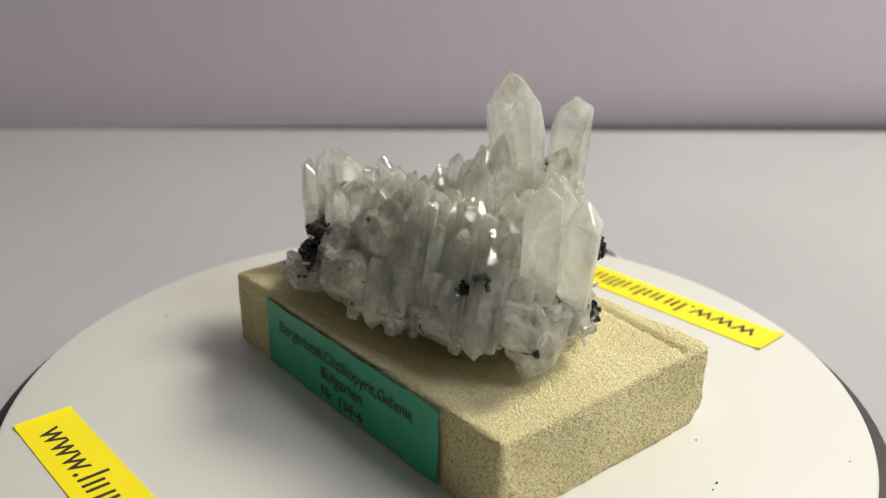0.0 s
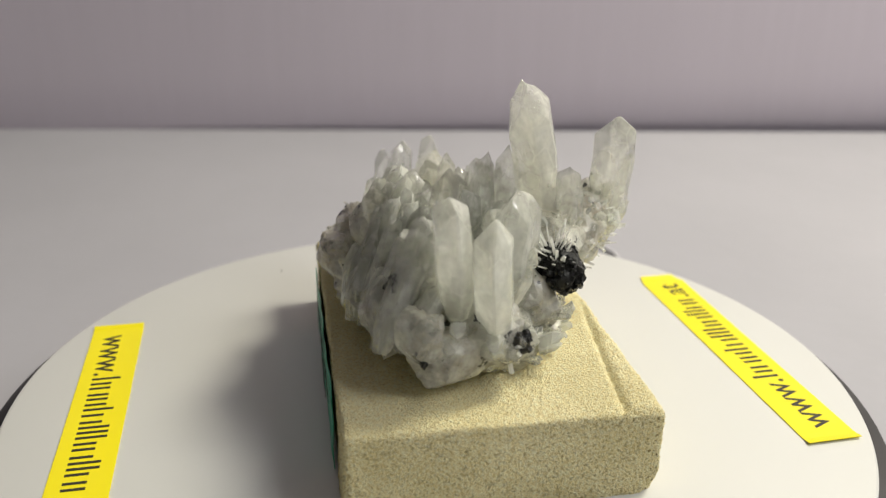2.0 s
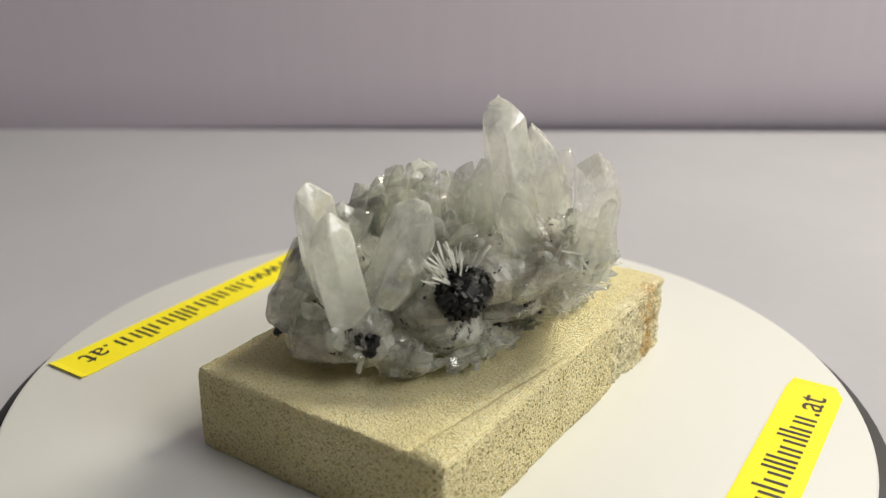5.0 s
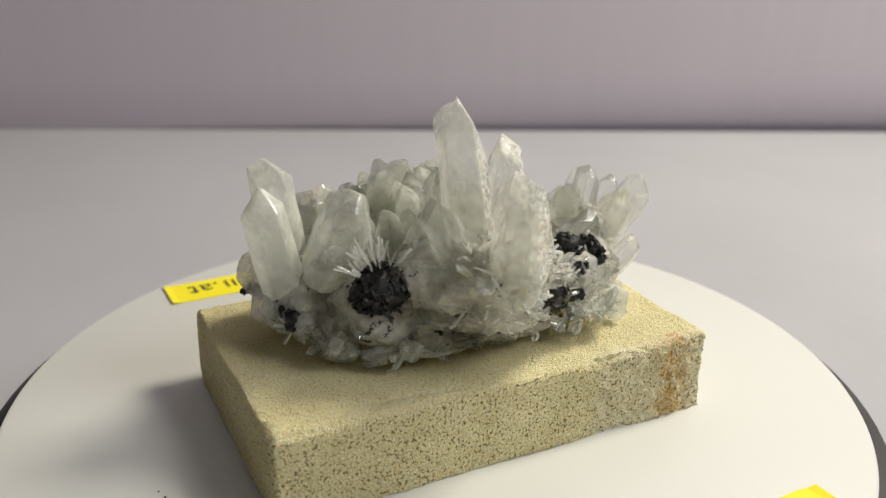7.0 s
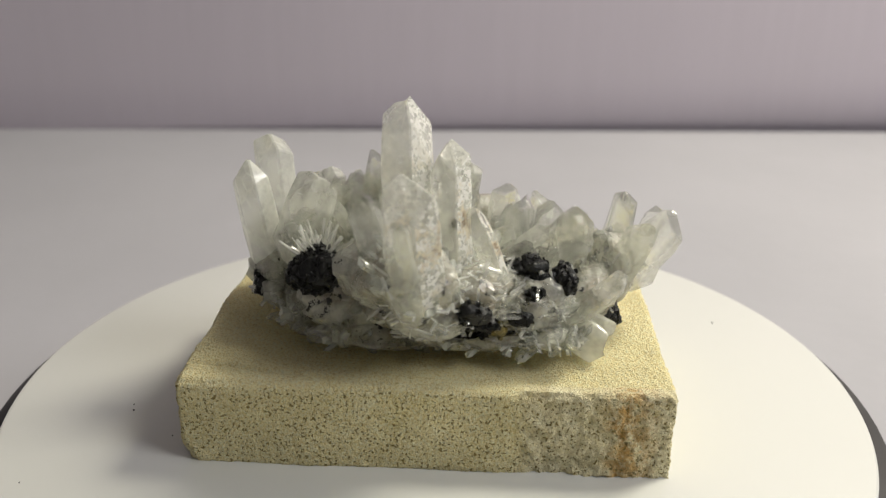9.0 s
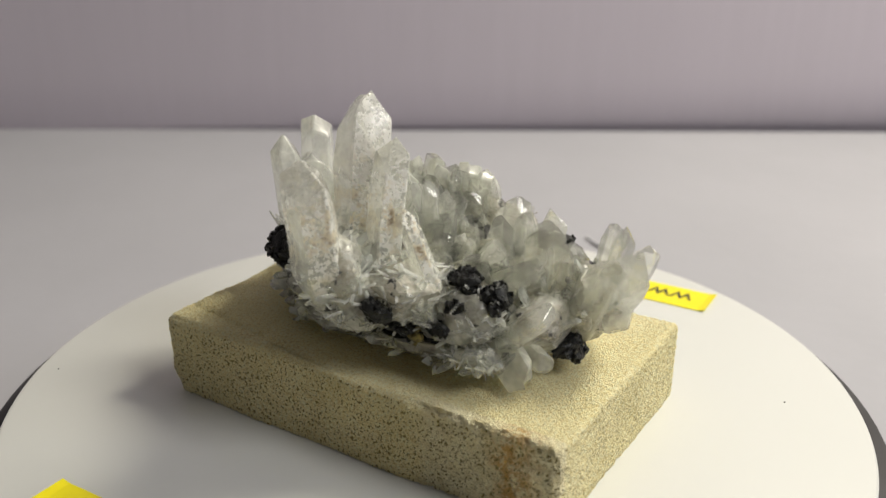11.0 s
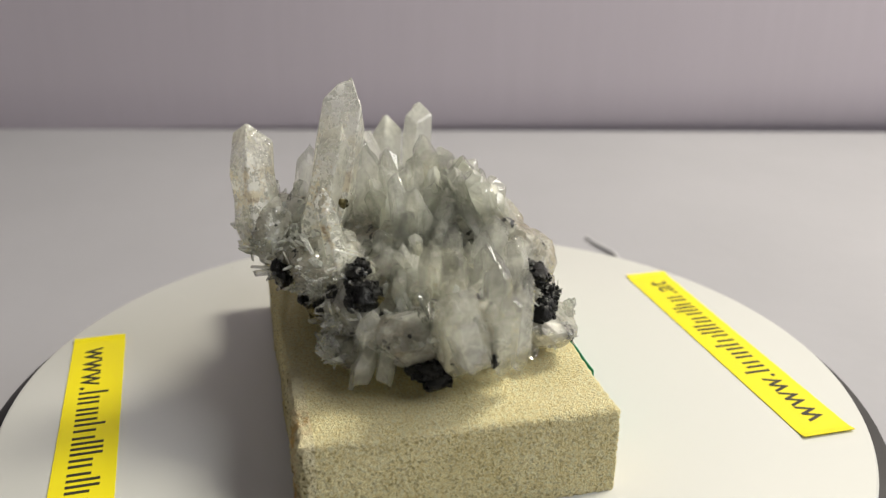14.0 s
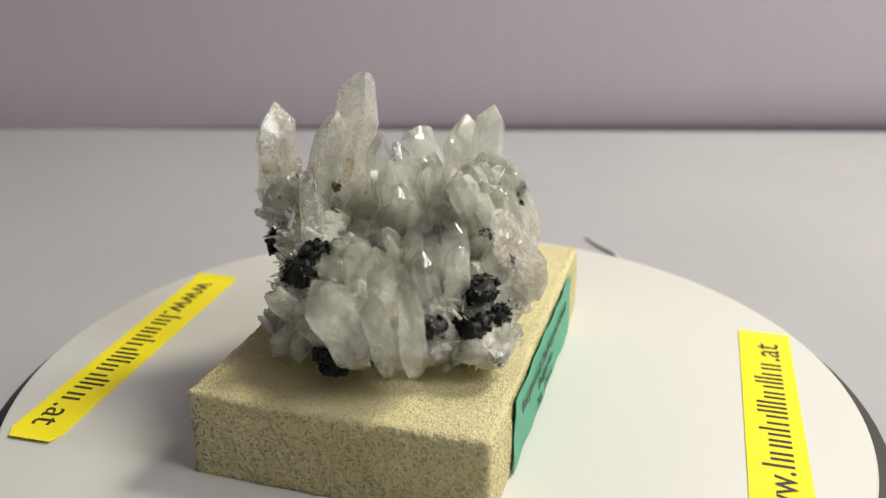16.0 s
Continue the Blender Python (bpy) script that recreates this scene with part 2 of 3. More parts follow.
wall = smooth(part("wall_north", cloth_wall(), WALL_CLOTH, at=WALL_TURN))
tagged(wall, "pale lavender-grey cloth backdrop wall behind the table", "wall", kind="structure")
for name, size in (
    ("wall_south", (-1.6, -1.9, -0.75, 1.6, -1.8, 1.6)),
    ("wall_west", (-1.7, -1.9, -0.75, -1.6, 0.6, 1.6)),
    ("wall_east", (1.6, -1.9, -0.75, 1.7, 0.6, 1.6)),
):
    tagged(part(name, box(*size), PLAIN_WALL), "plain pale wall of the room", "wall", kind="structure")
tagged(part("floor", box(-1.7, -1.9, -0.85, 1.7, 0.6, -0.75), PLAIN_WALL), "plain pale floor", "floor", kind="structure")
tagged(part("ceiling", box(-1.7, -1.9, 1.6, 1.7, 0.6, 1.7), PLAIN_WALL), "plain pale ceiling", "ceiling", kind="structure")

# ---- turntable ----
MOVING = []


def turning(name, label, category, kind=""):
    ob = new(name)
    ob.matrix_basis = pose(0, 0, H)
    tagged(ob, label, category, kind=kind)
    MOVING.append(ob)
    return ob


turntable = tagged(new("turntable"), "round white display turntable with a black base", "turntable")
base = part("base", lathe([(0.099, 0.0005), (0.1055, 0.002), (0.1065, 0.006), (0.1065, 0.0285), (0.1055, 0.0305), (0.09, 0.0308)]), BLACK_PLASTIC, turntable, "black plastic turntable base")
smooth(base)
platter = part("platter", lathe([(0.09, -0.0040), (0.0997, -0.0040), (0.1010, -0.0030), (0.1012, -0.0012), (0.1006, -0.0003), (0.0997, 0.0), (0.02, 0.0)], 160), WHITE_PLASTIC, turntable, "glossy white round platter")
smooth(platter)
platter.matrix_basis = pose(0, 0, H)

# ---- stone block ----
STONE = pose(4.6 * MM, 3.3 * MM, 0, 0, 0, 38.9)
HALF_U, HALF_V, TOP = 31.9, 51.6, 19.2


def stone_mesh(step=0.55, corner=1.7):
    """A rough sawn block in millimetres: rounded edges, a worn groove on top, a broken patch on one long side."""
    nu, nv, nz = (int(round(s / step)) for s in (2 * HALF_U, 2 * HALF_V, TOP))
    index, verts, faces = {}, [], []

    def vertex(i, j, k):
        key = (i, j, k)
        if key in index:
            return index[key]
        p = Vector((-HALF_U + 2 * HALF_U * i / nu, -HALF_V + 2 * HALF_V * j / nv, TOP * k / nz))
        wear = corner * (0.8 + 0.7 * noise.noise(p * 0.07 + Vector((3, 1, 7))))
        low = 0.5 if k < nz / 2 else 1.0
        core = Vector((max(-HALF_U + wear, min(HALF_U - wear, p.x)), max(-HALF_V + wear, min(HALF_V - wear, p.y)), max(wear * low, min(TOP - wear, p.z))))
        away = p - core
        n = away.normalized()
        q = core + n * min(away.length, wear)
        rough = 0.2 * noise.noise(p * 0.9) + 0.26 * noise.noise(p * 2.1) + 0.14 * noise.noise(p * 4.3) + 0.45 * noise.noise(p * 0.06 + Vector((9, 0, 0)))
        if n.z < 0.9 and n.x > 0.3 and p.y > 17:
            broken = min(1, (p.y - 17) / 4)
            rough += broken * (0.6 * noise.noise(p * 0.3 + Vector((0, 5, 2))) + 0.6 * noise.noise(p * 0.7) + 0.3 * noise.noise(p * 1.7) - 0.35)
        if n.z > 0.9 and p.y < 8:
            line = 27.6 + 0.13 * (p.y + 21)
            off = p.x - line
            depth = min(1.0, (8 - p.y) / 24)
            rough -= depth * 1.0 * math.exp(-((off / 0.75) ** 2))
            rough += depth * 0.35 * (1 if off > 0 else 0)
        if k <= 1:
            rough += 0.35 * noise.noise(p * 0.35 + Vector((1, 2, 3)))
        q += n * rough
        chip = (q.x - HALF_U) - (q.y + HALF_V) - 0.8 * q.z + 4.5 + 1.2 * noise.noise(p * 0.4)
        if chip > 0:
            q -= Vector((1, -1, -0.8)) * (chip / 2.64)
        if k == 0:
            q.z = 0.05
        index[key] = len(verts)
        verts.append(q * MM)
        return index[key]

    for i in range(nu):
        for j in range(nv):
            faces.append((vertex(i, j, nz), vertex(i + 1, j, nz), vertex(i + 1, j + 1, nz), vertex(i, j + 1, nz)))
            faces.append((vertex(i, j, 0), vertex(i, j + 1, 0), vertex(i + 1, j + 1, 0), vertex(i + 1, j, 0)))
    for i in range(nu):
        for k in range(nz):
            faces.append((vertex(i, 0, k), vertex(i + 1, 0, k), vertex(i + 1, 0, k + 1), vertex(i, 0, k + 1)))
            faces.append((vertex(i, nv, k), vertex(i, nv, k + 1), vertex(i + 1, nv, k + 1), vertex(i + 1, nv, k)))
    for j in range(nv):
        for k in range(nz):
            faces.append((vertex(0, j, k), vertex(0, j, k + 1), vertex(0, j + 1, k + 1), vertex(0, j + 1, k)))
            faces.append((vertex(nu, j, k), vertex(nu, j + 1, k), vertex(nu, j + 1, k + 1), vertex(nu, j, k + 1)))
    mesh = bpy.data.meshes.new("body")
    mesh.from_pydata(verts, [], faces)
    bm = bmesh.new()
    bm.from_mesh(mesh)
    return bm


stone = turning("stone_block", "rough beige sandstone block with a green label, lying on the turntable", "stone")
smooth(part("body", stone_mesh(), SANDSTONE, stone, "porous beige sandstone with a rust-stained broken patch", at=STONE), 1.2)


def text_bmesh(words, width, height, thick):
    """Letters as a mesh, centred on its place, in millimetres: its width, and the height of its capitals."""
    curve = bpy.data.curves.new("words", "FONT")
    curve.body, curve.extrude, curve.resolution_u = words, 0.02, 3
    ob = new("words", curve)
    bpy.context.view_layer.update()
    mesh = bpy.data.meshes.new_from_object(ob.evaluated_get(bpy.context.evaluated_depsgraph_get()))
    bpy.data.objects.remove(ob)
    bm = bmesh.new()
    bm.from_mesh(mesh)
    xs = [v.co.x for v in bm.verts]
    mid, span = (min(xs) + max(xs)) / 2, max(xs) - min(xs)
    for v in bm.verts:
        v.co = Vector(((v.co.x - mid) * width / span, (v.co.y - 0.34) * height / 0.69, (v.co.z + 0.02) / 0.04 * thick)) * MM
    return bm


# the green label on the long side of the block; its own x runs along the words
LABEL = STONE @ Matrix(((0, 0, -1, -0.0323), (-1, 0, 0, 0), (0, 1, 0, 0), (0, 0, 0, 1)))


def label_sheet():
    bm = bmesh.new()
    grid = {}
    for side in (0, 1):
        for i in range(35):
            for j in range(10):
                x, y = -34 + 68 * i / 34, 0.7 + 17.4 * j / 9
                lift = 0.25 * math.sin(i * 0.35) * (j / 9 - 0.5) + 0.12 * math.sin(i * 0.9 + j)
                grid[side, i, j] = bm.verts.new(Vector((x, y, 0.35 + lift + 0.15 * side)) * MM)
    for side in (0, 1):
        for i in range(34):
            for j in range(9):
                quad = [grid[side, a, b] for a, b in ((i, j), (i + 1, j), (i + 1, j + 1), (i, j + 1))]
                bm.faces.new(quad if side else quad[::-1])
    rim = [(i, 0) for i in range(35)] + [(34, j) for j in range(1, 10)] + [(i, 9) for i in range(33, -1, -1)] + [(0, j) for j in range(8, 0, -1)]
    for a, b in zip(rim, rim[1:] + rim[:1]):
        bm.faces.new((grid[0, a[0], a[1]], grid[0, b[0], b[1]], grid[1, b[0], b[1]], grid[1, a[0], a[1]]))
    return bm


card = part("label", label_sheet(), GREEN_LABEL, stone, "green paper label with black lettering", at=LABEL)
smooth(card)
for words, width, y in (("Bergkristall,Chalkopyrit,Galenit", 53.5, 13.0), ("Bulgarien", 16.6, 8.4), ("Nr. 114\u20136", 17.0, 3.5)):
    part("lettering", text_bmesh(words, width, 2.9, 0.06), BLACK_INK, card, "black printed lettering", at=pose(-0.8 * MM, y * MM, 0.78 * MM))


# ---- the yellow tape labels ----
def tape_mesh(length, width, torn):
    bm = bmesh.new()
    rows = []
    for i in range(47):
        x = -length / 2 + length * i / 46
        inset = [0.0, 0.0]
        if torn and i > 44:
            inset = [0.4 * (i - 44), 1.1 * (i - 44)]
        curl = 0.5 * max(0, (abs(x) - length / 2 + 3) / 3) ** 2
        ring = []
        for y, drop in ((-width / 2 + inset[1], 0), (width / 2 - inset[0], 0)):
            wave = 0.08 * noise.noise(Vector((x * 0.8, y, length)))
            ring.append((bm.verts.new(Vector((x, y + wave, 0.08 + curl)) * MM), bm.verts.new(Vector((x, y + wave, 0.24 + curl)) * MM)))
        rows.append(ring)
    for a, b in zip(rows, rows[1:]):
        bm.faces.new((a[0][1], b[0][1], b[1][1], a[1][1]))
        bm.faces.new((a[0][0], a[1][0], b[1][0], b[0][0]))
        bm.faces.new((a[0][0], b[0][0], b[0][1], a[0][1]))
        bm.faces.new((a[1][1], b[1][1], b[1][0], a[1][0]))
    for e in (rows[0], rows[-1]):
        bm.faces.new((e[0][0], e[0][1], e[1][1], e[1][0]))
    bmesh.ops.recalc_face_normals(bm, faces=bm.faces[:])
    return bm


def bars(em, tape, x, y):
    """A shop's name stands as plain upright bars: one for a narrow sign, two for a wide one; t tall, s short."""
    tall, short, pen = 0.72 * em, 0.52 * em, 0.095 * em
    meshes = {}
    for kind, high in (("t", tall), ("s", short)):
        mesh = bpy.data.meshes.new("bar")
        bm = box(0, 0, 0, pen * MM, high * MM, 0.06 * MM)
        bm.to_mesh(mesh)
        bm.free()
        mesh.materials.append(BLACK_INK)
        meshes[kind] = mesh
    signs = (("t", "s", 500), ("s", "", 333), ("s", "", 222), ("s", "s", 500), ("t", "", 278), ("s", "s", 556), ("t", "", 222), ("t", "", 222),
             ("t", "s", 500), ("s", "s", 556), ("t", "", 222), ("t", "", 222), ("s", "s", 556), ("s", "", 333))
    for first, second, advance in signs:
        wide = advance * em / 1000
        spots = [(x + 0.07 * em, first)] if not second else [(x + 0.07 * em, first), (x + wide - 0.07 * em - pen, second)]
        for at, kind in spots:
            ob = new("bar", meshes[kind])
            ob.parent = tape
            ob.matrix_basis = pose(at * MM, y * MM, 0.26 * MM)
        x += wide
    return x


def tape_label(x, y, rz, label, torn):
    thing = turning("tape_label", label, "label")
    thing["group"] = "tape labels on the turntable"
    at = pose(x * MM, y * MM, 0, 0, 0, rz)
    tape = part("tape", tape_mesh(93.0, 13.0, torn), YELLOW_TAPE, thing, at=at)
    em = 9.35
    base = -0.355 * em
    start = -41.0
    web = 2.44 * em
    part("lettering", text_bmesh("www.", web - 0.9, 0.72 * em, 0.06), BLACK_INK, tape, "black printed lettering", at=pose((start + web / 2 - 0.3) * MM, (base + 0.36 * em) * MM, 0.26 * MM))
    after = bars(em, tape, start + web, base)
    end = 1.11 * em
    part("lettering", text_bmesh(".at", end - 1.2, 0.72 * em, 0.06), BLACK_INK, tape, "black printed lettering", at=pose((after + end / 2) * MM, (base + 0.36 * em) * MM, 0.26 * MM))


tape_label(-59.9, -52.9, math.degrees(math.atan2(-70.5, 60.4)), "yellow plastic tape label with black lettering on the white platter", False)
tape_label(59.6, 55.0, math.degrees(math.atan2(69.4, -61.9)), "yellow tape label with a worn torn corner on the platter", True)

# ---- the mineral specimen ----
rng = random.Random(7)
specimen = turning("mineral_specimen", "milky quartz crystal cluster with black galena on the stone", "mineral")
CA, SA = math.cos(radians(38.4)), math.sin(radians(38.4))


def uv(u, v, z):
    """From the block's own directions (short side, long side) to the platter's, in millimetres."""
    return Vector((u * CA - v * SA, u * SA + v * CA, z))


def prism(bm, length, r, point, flat=0.85, slim=0.85, lean=0.5, wobble=0.2, steps=0):
    """A six-sided quartz prism from z = 0 with a slanting six-faced point, in millimetres; steps: growth ledges along it."""
    turn = rng.uniform(0, 6.28)
    angles = [turn + k * math.pi / 3 + rng.uniform(-0.2, 0.2) for k in range(6)]
    grow = [rng.uniform(1 - wobble, 1 + wobble) for _ in range(6)]
    lows = [rng.uniform(0.4, 0.9) if k % 2 else rng.uniform(0.9, 1.6) for k in range(6)]
    rings = []
    for s in range(steps + 1):
        part_way = s / (steps + 1)
        side = Vector((rng.gauss(0, 0.04), rng.gauss(0, 0.04), 0)) * r * (s > 0)
        ring = []
        for k in range(6):
            size = r * grow[k] * (1 + (slim - 1) * part_way) * (1 + rng.gauss(0, 0.035) * (s > 0)) * (0.55 if steps and not s else 1)
            ring.append(bm.verts.new((Vector((size * math.cos(angles[k]), size * math.sin(angles[k]) * flat, length * part_way * 0.8)) + side) * MM))
        rings.append(ring)
    ring = []
    for k in range(6):
        size = r * grow[k] * slim
        ring.append(bm.verts.new(Vector((size * math.cos(angles[k]), size * math.sin(angles[k]) * flat, max(length - point * r * lows[k], length * 0.82 * steps / (steps + 1) + length * 0.05))) * MM))
    rings.append(ring)
    high = ring
    if r > 5.9:
        narrow = 0.45
        high = [bm.verts.new(Vector((w.co.x * narrow, w.co.y * narrow, w.co.z + (length * MM - w.co.z) * 0.6))) for w in ring]
        rings.append(high)
    a = rng.uniform(0, 6.28)
    off = r * (lean if r < 4 else 0.15) * rng.random()
    ridge = r * (rng.uniform(0.08, 0.35) if r < 4 else 0.08)
    b = turn + rng.randrange(6) * math.pi / 3
    tips = [bm.verts.new(Vector((off * math.cos(a) + s * ridge * math.cos(b), off * math.sin(a) + s * ridge * math.sin(b), length - (0.2 * r if s > 0 else 0))) * MM) for s in (1, -1)]
    for low, up in zip(rings, rings[1:]):
        for k in range(6):
            n = (k + 1) % 6
            bm.faces.new((low[k], low[n], up[n], up[k]))

    def nearest(p):
        return 0 if (p.co - tips[0].co).length < (p.co - tips[1].co).length else 1

    for k in range(6):
        n = (k + 1) % 6
        i, j = nearest(high[k]), nearest(high[n])
        if i == j:
            bm.faces.new((high[k], high[n], tips[i]))
        else:
            bm.faces.new((high[k], high[n], tips[j], tips[i]))
    bm.faces.new(rings[0][::-1])


def aim(base, tip):
    """A frame at base with z towards tip and x as near as may be to the block's low end; and the length."""
    way = Vector(tip) - Vector(base)
    z = way.normalized()
    low_end = uv(0.25, 1, 0)
    x = (low_end - z * low_end.dot(z)).normalized()
    y = z.cross(x)
    turn = Matrix((x, y, z)).transposed().to_4x4()
    return Matrix.Translation(Vector(base) * MM) @ turn, way.length


def crystal(tip, base, r, mat=None, point=1.5, flat=0.85, slim=0.85, deep=3.0, name="crystal", label=""):
    tip, base = Vector(tip), Vector(base)
    base = base - (tip - base).normalized() * deep
    at, length = aim(base, tip)
    bm = bmesh.new()
    prism(bm, length, r, point, flat, slim, wobble=0.13 if r > 4 else 0.2, steps=3)
    bmesh.ops.bevel(bm, geom=bm.edges[:], offset=min(0.3, r * 0.07) * MM, segments=1, affect="EDGES")
    return smooth(part(name, bm, mat or QUARTZ_MILKY, specimen, label, at=at), 0.35)


# the tall crystals
crystal((17.4, 7.7, 75.9), (22.5, 13.5, 40), 6.2, QUARTZ_FROSTED, 1.35, 1.0, 0.93, name="tall_crystal")
crystal((34.1, 22.8, 67.9), (32.0, 24.6, 41), 5.8, QUARTZ_FROSTED, 1.5, 0.9, 0.92, 3.0, name="tall_crystal")
crystal((14.4, 16.9, 68.1), (18.9, 21.7, 42), 4.2, QUARTZ_FROSTED, 1.4, 0.9, 0.92)
crystal((21.2, -31.8, 62.4), (21.4, -29.0, 38), 4.8, QUARTZ_MILKY, 1.2, 0.85, 0.93)
crystal((29.6, -30.6, 58.8), (28.0, -25.0, 31), 5.2, QUARTZ_MILKY, 1.3, 0.85, 0.92)
crystal((25.8, -9.6, 58.0), (26.6, -18.0, 38), 6.6, QUARTZ_MILKY, 0.9, 0.85, 0.85)
crystal((14.4, 6.2, 61.4), (16.5, 4.0, 42), 3.9, QUARTZ_CLEAR, 1.3)
crystal((29.8, 5.8, 58.8), (28.2, 11.5, 42), 4.1, QUARTZ_CLEAR, 1.4)
crystal((10.0, 4.0, 59.6), (11.5, 1.0, 40), 3.5, QUARTZ_CLEAR, 1.2)
crystal((8.7, -9.6, 59.2), (7.5, -14.0, 40), 3.8, QUARTZ_STAINED, 1.2)
crystal((-2.7, -7.6, 57.0), (-1.0, -11.0, 36), 4.2, QUARTZ_STAINED, 1.0)
crystal((-10.5, -9.8, 52.4), (-6.5, -11.0, 34), 4.3, QUARTZ_STAINED, 1.0)
crystal((7.5, -3.7, 56.2), (8.5, -6.0, 38), 3.2, QUARTZ_CLEAR, 1.2)
crystal((15.6, 23.8, 55.6), (8.6, 27.0, 36), 3.4, QUARTZ_FROSTED, 1.4)
crystal((37.2, 25.4, 58.2), (33.5, 24.5, 44), 2.1, QUARTZ_CLEAR, 1.4)
# the fan of crystals at the low end
crystal((-33.4, 29.2, 47.8), (-32.0, 26.5, 28), 3.4, QUARTZ_CLEAR, 1.2)
crystal((-29.0, 33.4, 50.8), (-28.0, 28.5, 28), 4.2, QUARTZ_CLEAR, 1.2)
crystal((-21.0, 18.0, 47.6), (-21.0, 15.5, 27), 4.2, QUARTZ_CLEAR, 1.2)
crystal((-17.6, 27.0, 48.8), (-17.2, 28.0, 28), 4.7, QUARTZ_STAINED, 1.2)
crystal((-13.3, 29.0, 50.6), (-13.5, 27.5, 32), 4.0, QUARTZ_STAINED, 1.2)
crystal((-27.0, 46.8, 49.6), (-25.5, 36.0, 31), 5.6, QUARTZ_CLEAR, 1.5, 0.85)
crystal((-24.0, 42.0, 47.0), (-21.0, 33.0, 27), 4.8, QUARTZ_STAINED, 1.2)
crystal((-34.5, 38.5, 46.0), (-30.5, 32.5, 29), 3.0, QUARTZ_CLEAR, 1.1)
crystal((-9.1, 46.2, 39.4), (-3.0, 38.0, 30), 2.9, QUARTZ_CLEAR, 1.0)
crystal((-4.5, 45.5, 22.2), (-2.0, 33.0, 28), 5.2, QUARTZ_MILKY, 0.8, 0.5)
crystal((-10.5, 44.0, 23.8), (-6.0, 34.0, 28), 3.6, QUARTZ_MILKY, 0.8, 0.6)

# short thick crystals round the steep end
for k in range(16):
    a = rng.uniform(-2.6, -0.5)
    foot = uv(2 + 9 * math.cos(a), -31 + 8 * math.sin(a), rng.uniform(25, 33))
    way = uv(math.cos(a), math.sin(a), rng.uniform(-0.2, 0.9)).normalized()
    crystal(foot + way * rng.uniform(4.5, 7.0), foot, rng.uniform(2.0, 3.4), rng.choice((QUARTZ_CLEAR, QUARTZ_MILKY, QUARTZ_CLEAR)), rng.uniform(0.5, 1.1), rng.uniform(0.7, 0.95), 0.9, 1.0)
# clear crystals that lie flat along the foot of the high side
crystal(uv(22.5, -4, 23.8), uv(21.0, -24, 23.2), 2.7, QUARTZ_CLEAR, 1.2, 0.8)
crystal(uv(23.5, 14, 24.6), uv(22.0, -6, 23.6), 2.4, QUARTZ_CLEAR, 1.2, 0.8)
crystal(uv(25.5, 31, 25.4), uv(23.5, 10, 24.8), 2.3, QUARTZ_CLEAR, 1.4, 0.7)
# long slanting columns down the side over the green label
side = random.Random(11)
for row, count, r0, r1 in ((0, 15, 2.1, 4.0), (1, 14, 2.4, 4.2), (2, 12, 2.6, 4.2)):
    for k in range(count):
        v = -35 + 41.0 * (k + side.uniform(-0.3, 0.3)) / (count - 1)
        far = min(1.0, max(0.0, (v + 18) / 8))
        wide = 1.0 + 3.5 * far + 2.5 * max(0.0, (v + 6) / 12)
        u0 = -15.5 - wide + row * 3.4 + side.uniform(-1.0, 0.8)
        z0 = 26.5 - 2.5 * far + row * 2.0 + side.uniform(-1.0, 3.0) + (side.random() < 0.25) * side.uniform(3, 8) * (row == 0)
        u1 = -9.0 - wide * 0.35 + row * 3.4 + side.uniform(-1.3, 1.0)
        z1 = 50.0 + 3.0 * far + row * 1.6 + side.uniform(-3.0, 1.5) - (side.random() < 0.25) * side.uniform(3, 10)
        crystal(uv(u1, v + 1.5 + side.uniform(-0.8, 0.8), z1), uv(u0, v - 1.5 + side.uniform(-0.8, 0.8), z0), side.uniform(r0, r1), side.choice((QUARTZ_CLEAR, QUARTZ_GLASS, QUARTZ_CLEAR, QUARTZ_MILKY)), side.uniform(0.6, 1.3), side.uniform(0.6, 0.9), side.uniform(0.9, 1.05), 0.5)
# their broken lower ends hang out over the block
for k in range(10):
    v = -31 + 4.0 * k + side.uniform(-1, 1)
    far = min(1.0, max(0.0, (v + 18) / 8))
    u = -14.5 - 3.6 * far + side.uniform(-1, 1)
    crystal(uv(u - 1.8, v - 1.2, 25.5 - 3.0 * far + side.uniform(-1.2, 2.5)), uv(u + 1.0, v, 36 + side.uniform(-2, 3)), side.uniform(3.0, 4.6), side.choice((QUARTZ_MILKY, QUARTZ_CLEAR, QUARTZ_MILKY)), side.uniform(0.8, 1.3), side.uniform(0.6, 0.9), 0.8, 0.5)

# crystals in the gap between the dome and the fan
crystal(uv(-9.5, 16.5, 50.0), uv(-9.0, 15.0, 33), 4.2, QUARTZ_CLEAR, 1.2)
crystal(uv(-6.0, 21.0, 47.5), uv(-6.0, 19.0, 32), 3.6, QUARTZ_GLASS, 1.2)
crystal(uv(-12.0, 25.0, 47.0), uv(-11.0, 22.0, 32), 3.6, QUARTZ_CLEAR, 1.2)
crystal(uv(0.0, 18.0, 47.0), uv(-1.0, 16.0, 32), 3.6, QUARTZ_GLASS, 1.2)

